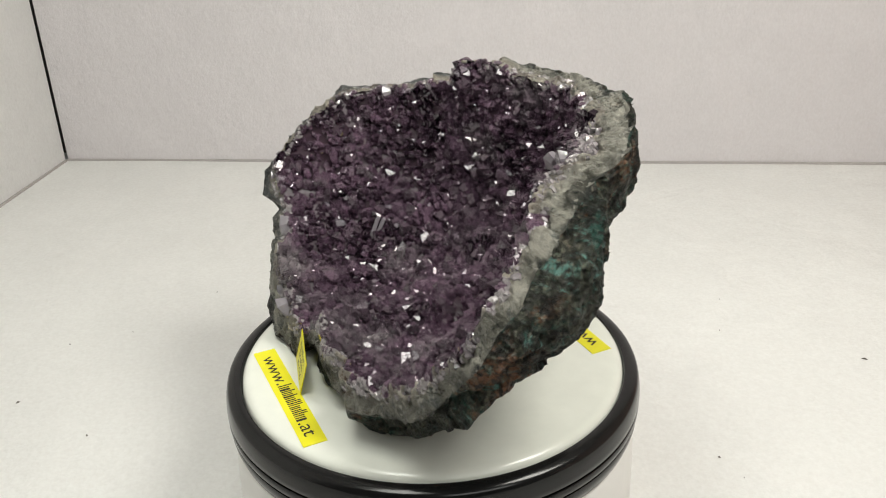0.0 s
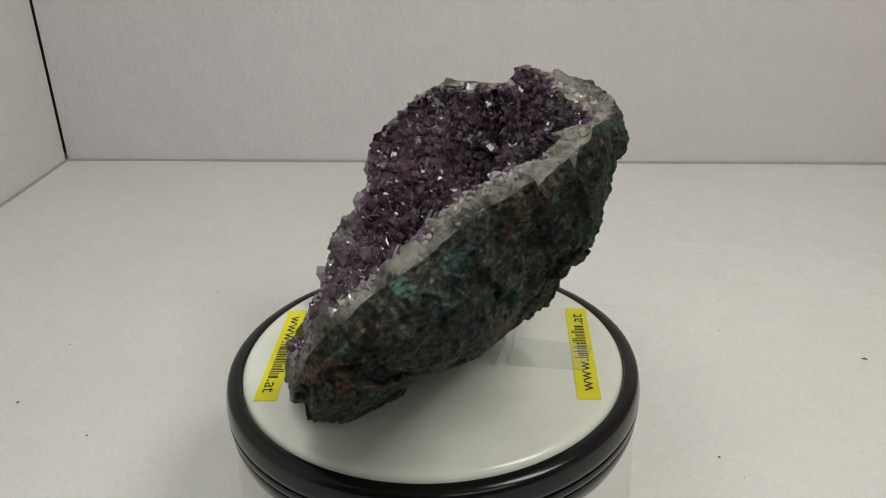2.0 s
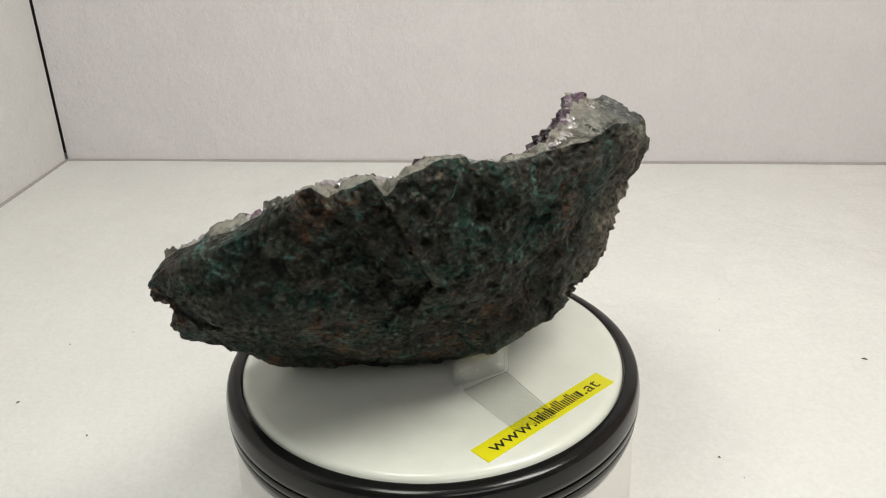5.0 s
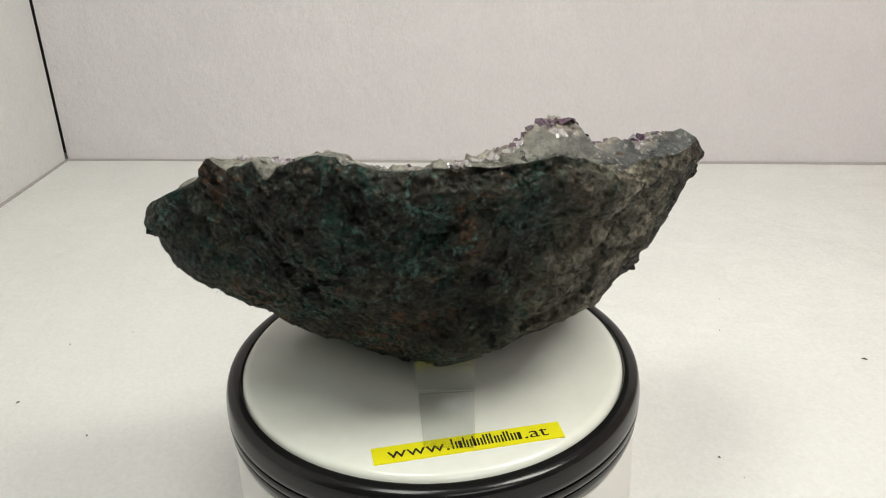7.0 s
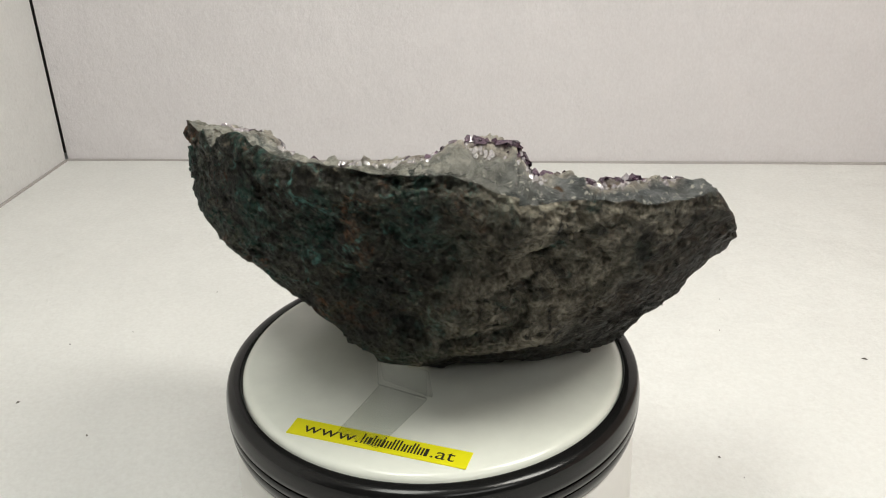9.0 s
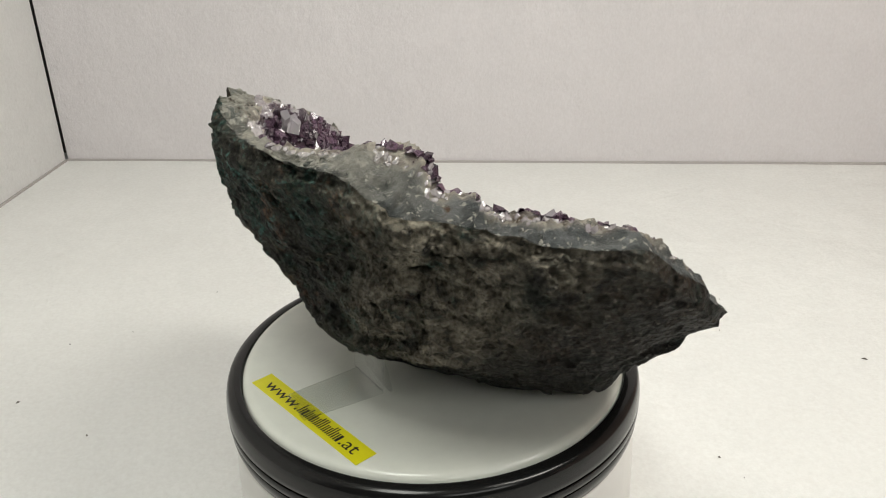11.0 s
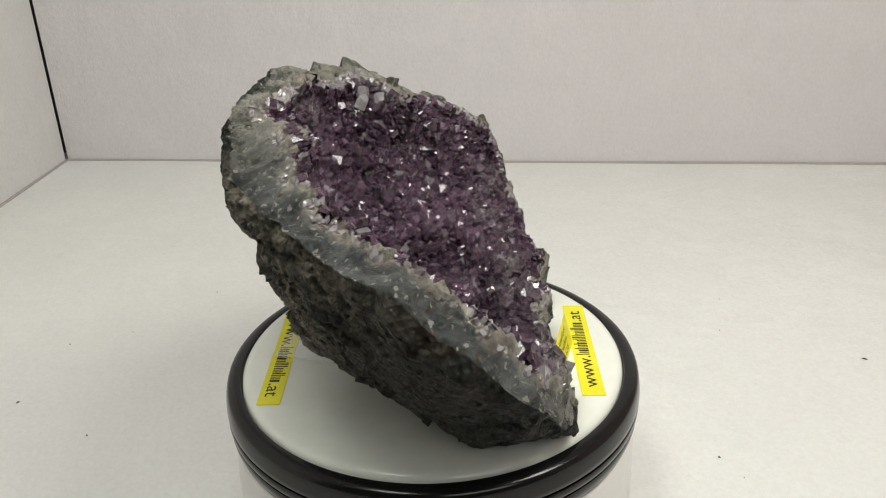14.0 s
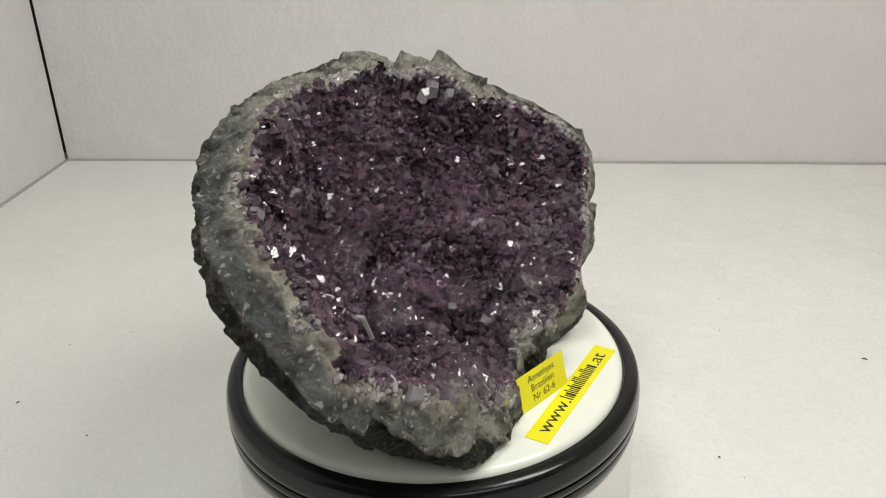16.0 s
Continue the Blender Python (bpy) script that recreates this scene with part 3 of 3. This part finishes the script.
def large_crystals(g, rng):
    shapes = []
    for k in range(8):
        r = 0.0023
        shapes.append(mesh_of("crystal", *crystal_shape(r, r * rng.uniform(-0.2, 0.6), rng), M_crystal))
    for _ in range(290):
        a, u = rng.random(), math.sqrt(rng.uniform(0.0, 0.84))
        p, nrm = cavity_frame(a, u)
        w = Vector((rng.gauss(0, 1), rng.gauss(0, 1), rng.gauss(0, 1))) * 0.30
        z = (nrm + FN * 0.5 + w).normalized()
        ob = part("crystal", rng.choice(shapes), g)
        s = rng.uniform(0.8, 1.75)
        ob.matrix_local = Matrix.LocRotScale(p, z.to_track_quat("Z", "Y") @ Euler((0, 0, rng.uniform(0, 6.28))).to_quaternion(), (s, s, s))


def special_crystals(g, rng):
    """The few crystals that stand out: clear blades, pale columns and a round pale point."""
    def one(place, axis, r, length):
        me = mesh_of("crystal", *crystal_shape(r, length, rng), M_clear)
        ob = part("crystal", me, g, "large clear pale quartz crystal")
        z = Vector(axis).normalized()
        ob.matrix_local = Matrix.LocRotScale(Vector(place), z.to_track_quat("Z", "Y"), None)
    b = Vector((-0.0325, 0.0540, 0.0425))
    for k in range(4):
        one(b + Vector((0.0030, 0.0004, 0.0004)) * k, (0.30 + 0.05 * k, 0.15, 0.75), 0.0012, 0.0135 - 0.0014 * k)
    c = Vector((-0.0790, 0.0640, 0.0375))
    for k in range(4):
        one(c + Vector((0.0040 * k, 0.0012 * k, -0.0020 + 0.002 * (k % 2))), (-0.35, 0.05, 0.9), 0.0026 - 0.0003 * k, 0.0075)
    one((-0.0760, 0.0180, 0.0180), (-0.70, 0.10, 0.70), 0.0042, 0.0060)
    one((-0.0770, 0.0300, 0.0200), (-0.75, 0.25, 0.60), 0.0030, 0.0070)
    for place, r in (((-0.0820, 0.0670, 0.0480), 0.0052), ((0.0590, -0.0470, 0.1245), 0.0040), ((0.0550, -0.0400, 0.1225), 0.0032), ((0.0540, -0.0560, 0.1190), 0.0034), ((-0.0210, 0.0980, 0.1150), 0.0036)):
        one(place, FN + Vector((rng.uniform(-0.3, 0.3), rng.uniform(-0.3, 0.3), 0)), r, r * 0.15)


geode_thing = geode()
special_crystals(geode_thing, random.Random(3))
druse(geode_thing, random.Random(4))
large_crystals(geode_thing, random.Random(9))


# ---- acrylic stand ----
def stand():
    s = tagged(new("display_stand"), "clear acrylic easel stand under the geode", "stand")

    def prism(name, quad, thick, label):
        q = [Vector(p) for p in quad]
        nrm = (q[1] - q[0]).cross(q[3] - q[0]).normalized() * thick
        bm = bmesh.new()
        lo = [bm.verts.new(p) for p in q]
        hi = [bm.verts.new(p + nrm) for p in q]
        bm.faces.new(lo[::-1])
        bm.faces.new(hi)
        for k in range(4):
            bm.faces.new((lo[k], lo[(k + 1) % 4], hi[(k + 1) % 4], hi[k]))
        bmesh.ops.recalc_face_normals(bm, faces=bm.faces)
        bmesh.ops.bevel(bm, geom=bm.edges[:], offset=0.0006, segments=2, affect="EDGES")
        me = bpy.data.meshes.new(name)
        bm.to_mesh(me)
        bm.free()
        me.materials.append(M_acrylic)
        ob = part(name, me, s, label)
        return ob
    # inner end a-b, outer end c-d
    a, b, c, d = (0.0414, 0.0025), (0.0340, 0.0293), (0.0765, 0.0376), (0.0803, 0.0146)
    z = 0.0006
    prism("foot", [(*a, z), (*d, z), (*c, z), (*b, z)], 0.0016, "clear acrylic foot strip")
    prism("support", [(0.0414, 0.0025, 0.0026), (0.0340, 0.0293, 0.0026), (0.0330, 0.0290, 0.0205), (0.0400, 0.0018, 0.0205)], 0.0024, "clear acrylic upright")
    prism("brace", [(0.0345, -0.0005, 0.0008), (0.0295, 0.0290, 0.0008), (0.0320, 0.0290, 0.0170), (0.0370, -0.0005, 0.0170)], 0.0022, "clear acrylic brace")
    return s


stand_thing = stand()


# ---- yellow labels ----
def lettering(text, size, mat):
    cu = bpy.data.curves.new("lettering", "FONT")
    cu.body, cu.size, cu.align_x, cu.align_y = text, size, "LEFT", "BOTTOM_BASELINE"
    ob = bpy.data.objects.new("lettering", cu)
    scene.collection.objects.link(ob)
    bpy.context.view_layer.update()
    me = bpy.data.meshes.new_from_object(ob.evaluated_get(bpy.context.evaluated_depsgraph_get()))
    bpy.data.objects.remove(ob)
    me.materials.clear()
    me.materials.append(mat)
    xs = [v.co.x for v in me.vertices]
    return me, min(xs), max(xs)


def bars(mat, x0, x1, height):
    """Plain upright bars in place of a trade name: (width, tall) for each."""
    marks = [1.0, 0.62, 0.34, 0.9, 0.5, 0.95, 0.38, 0.38, 1.0, 0.95, 0.38, 0.38, 0.95, 0.62]
    tall = [1, 0, 1, 0, 1, 0, 1, 1, 1, 0, 1, 1, 0, 0]
    total = sum(marks) + 0.22 * len(marks)
    k, x, verts, faces = (x1 - x0) / total, x0, [], []
    for w, up_ in zip(marks, tall):
        h = height * (1.0 if up_ else 0.72)
        t = 0.12 * height
        rects = [(x, 0, x + t, h)] if w < 0.45 else [(x, 0, x + t, h), (x + w * k - t, 0, x + w * k, 0.72 * height)]
        for a, b, c, d in rects:
            n = len(verts)
            verts += [(a, b, 0), (c, b, 0), (c, d, 0), (a, d, 0)]
            faces.append((n, n + 1, n + 2, n + 3))
        x += (w + 0.22) * k
    return mesh_of("lettering", verts, faces, mat)


def sticker(x, y, turn):
    s = tagged(new("label_sticker", box_mesh("label_sticker", 0.0885, 0.0117, 0.0003, M_yellow)), "yellow tape label with black lettering on the plate", "label")
    s.location = (0, 0, 0)
    m = pose(x, y, 0.00018, 0, 0, turn)
    s.data.transform(m)
    base = -0.0029
    pieces = []
    first, a, b = lettering("www.", 0.0100, M_ink)
    last, c, d = lettering(".at", 0.0100, M_ink)
    left, right = -0.0375, 0.0375
    k = 1.22
    pieces.append((first, left - a * k, k))
    pieces.append((last, right - d * k, k))
    pieces.append((bars(M_ink, left + (b - a) * k + 0.0012, right - (d - c) * k - 0.0008, 0.0072), 0.0, 1))
    for me, dx, wide in pieces:
        me.transform(m @ pose(dx, base, 0.00024) @ Matrix.Diagonal((wide, 1, 1, 1)))
        part("lettering", me, s)
    return s


sticker_front = sticker(-0.0731, -0.0338, -66.2)
sticker_back = sticker(0.0724, 0.0337, 113.5)


def card():
    a, b = Vector((-0.0725, -0.0014, 0.0003)), Vector((-0.0665, -0.0364, 0.0003))
    x = (b - a).normalized()
    lean = Vector((0.0045, 0.0008, 0.0168)).normalized()
    nrm = x.cross(lean).normalized()
    wide, high = 0.0350, 0.0180
    m = Matrix((x, lean, nrm)).transposed().to_4x4()
    m.translation = a + x * wide / 2 + lean * high / 2
    c = tagged(new("name_card", box_mesh("name_card", wide, high, 0.0004, M_yellow)), "small yellow card with three black lines leaning on the geode", "card")
    c.data.transform(m)
    for k, text in enumerate(("Amethyst", "Brasilien", "Nr 62-6")):
        me, p, q = lettering(text, 0.0052, M_ink)
        me.transform(m @ pose(-(p + q) / 2, 0.0036 - 0.0050 * k, 0.00027))
        part("lettering", me, c)
    return c


card_thing = card()


# ---- motion ----
def turned(t):
    a = 14.797 * t
    return a - 1.28 * math.sin(radians(2 * a))


def motions():
    rows = [(k * 0.5, pose(0, 0, 0, 0, 0, -turned(k * 0.5))) for k in range(33)]
    for ob in (plate, geode_thing, stand_thing, sticker_front, sticker_back, card_thing):
        walk(ob, rows)


motions()
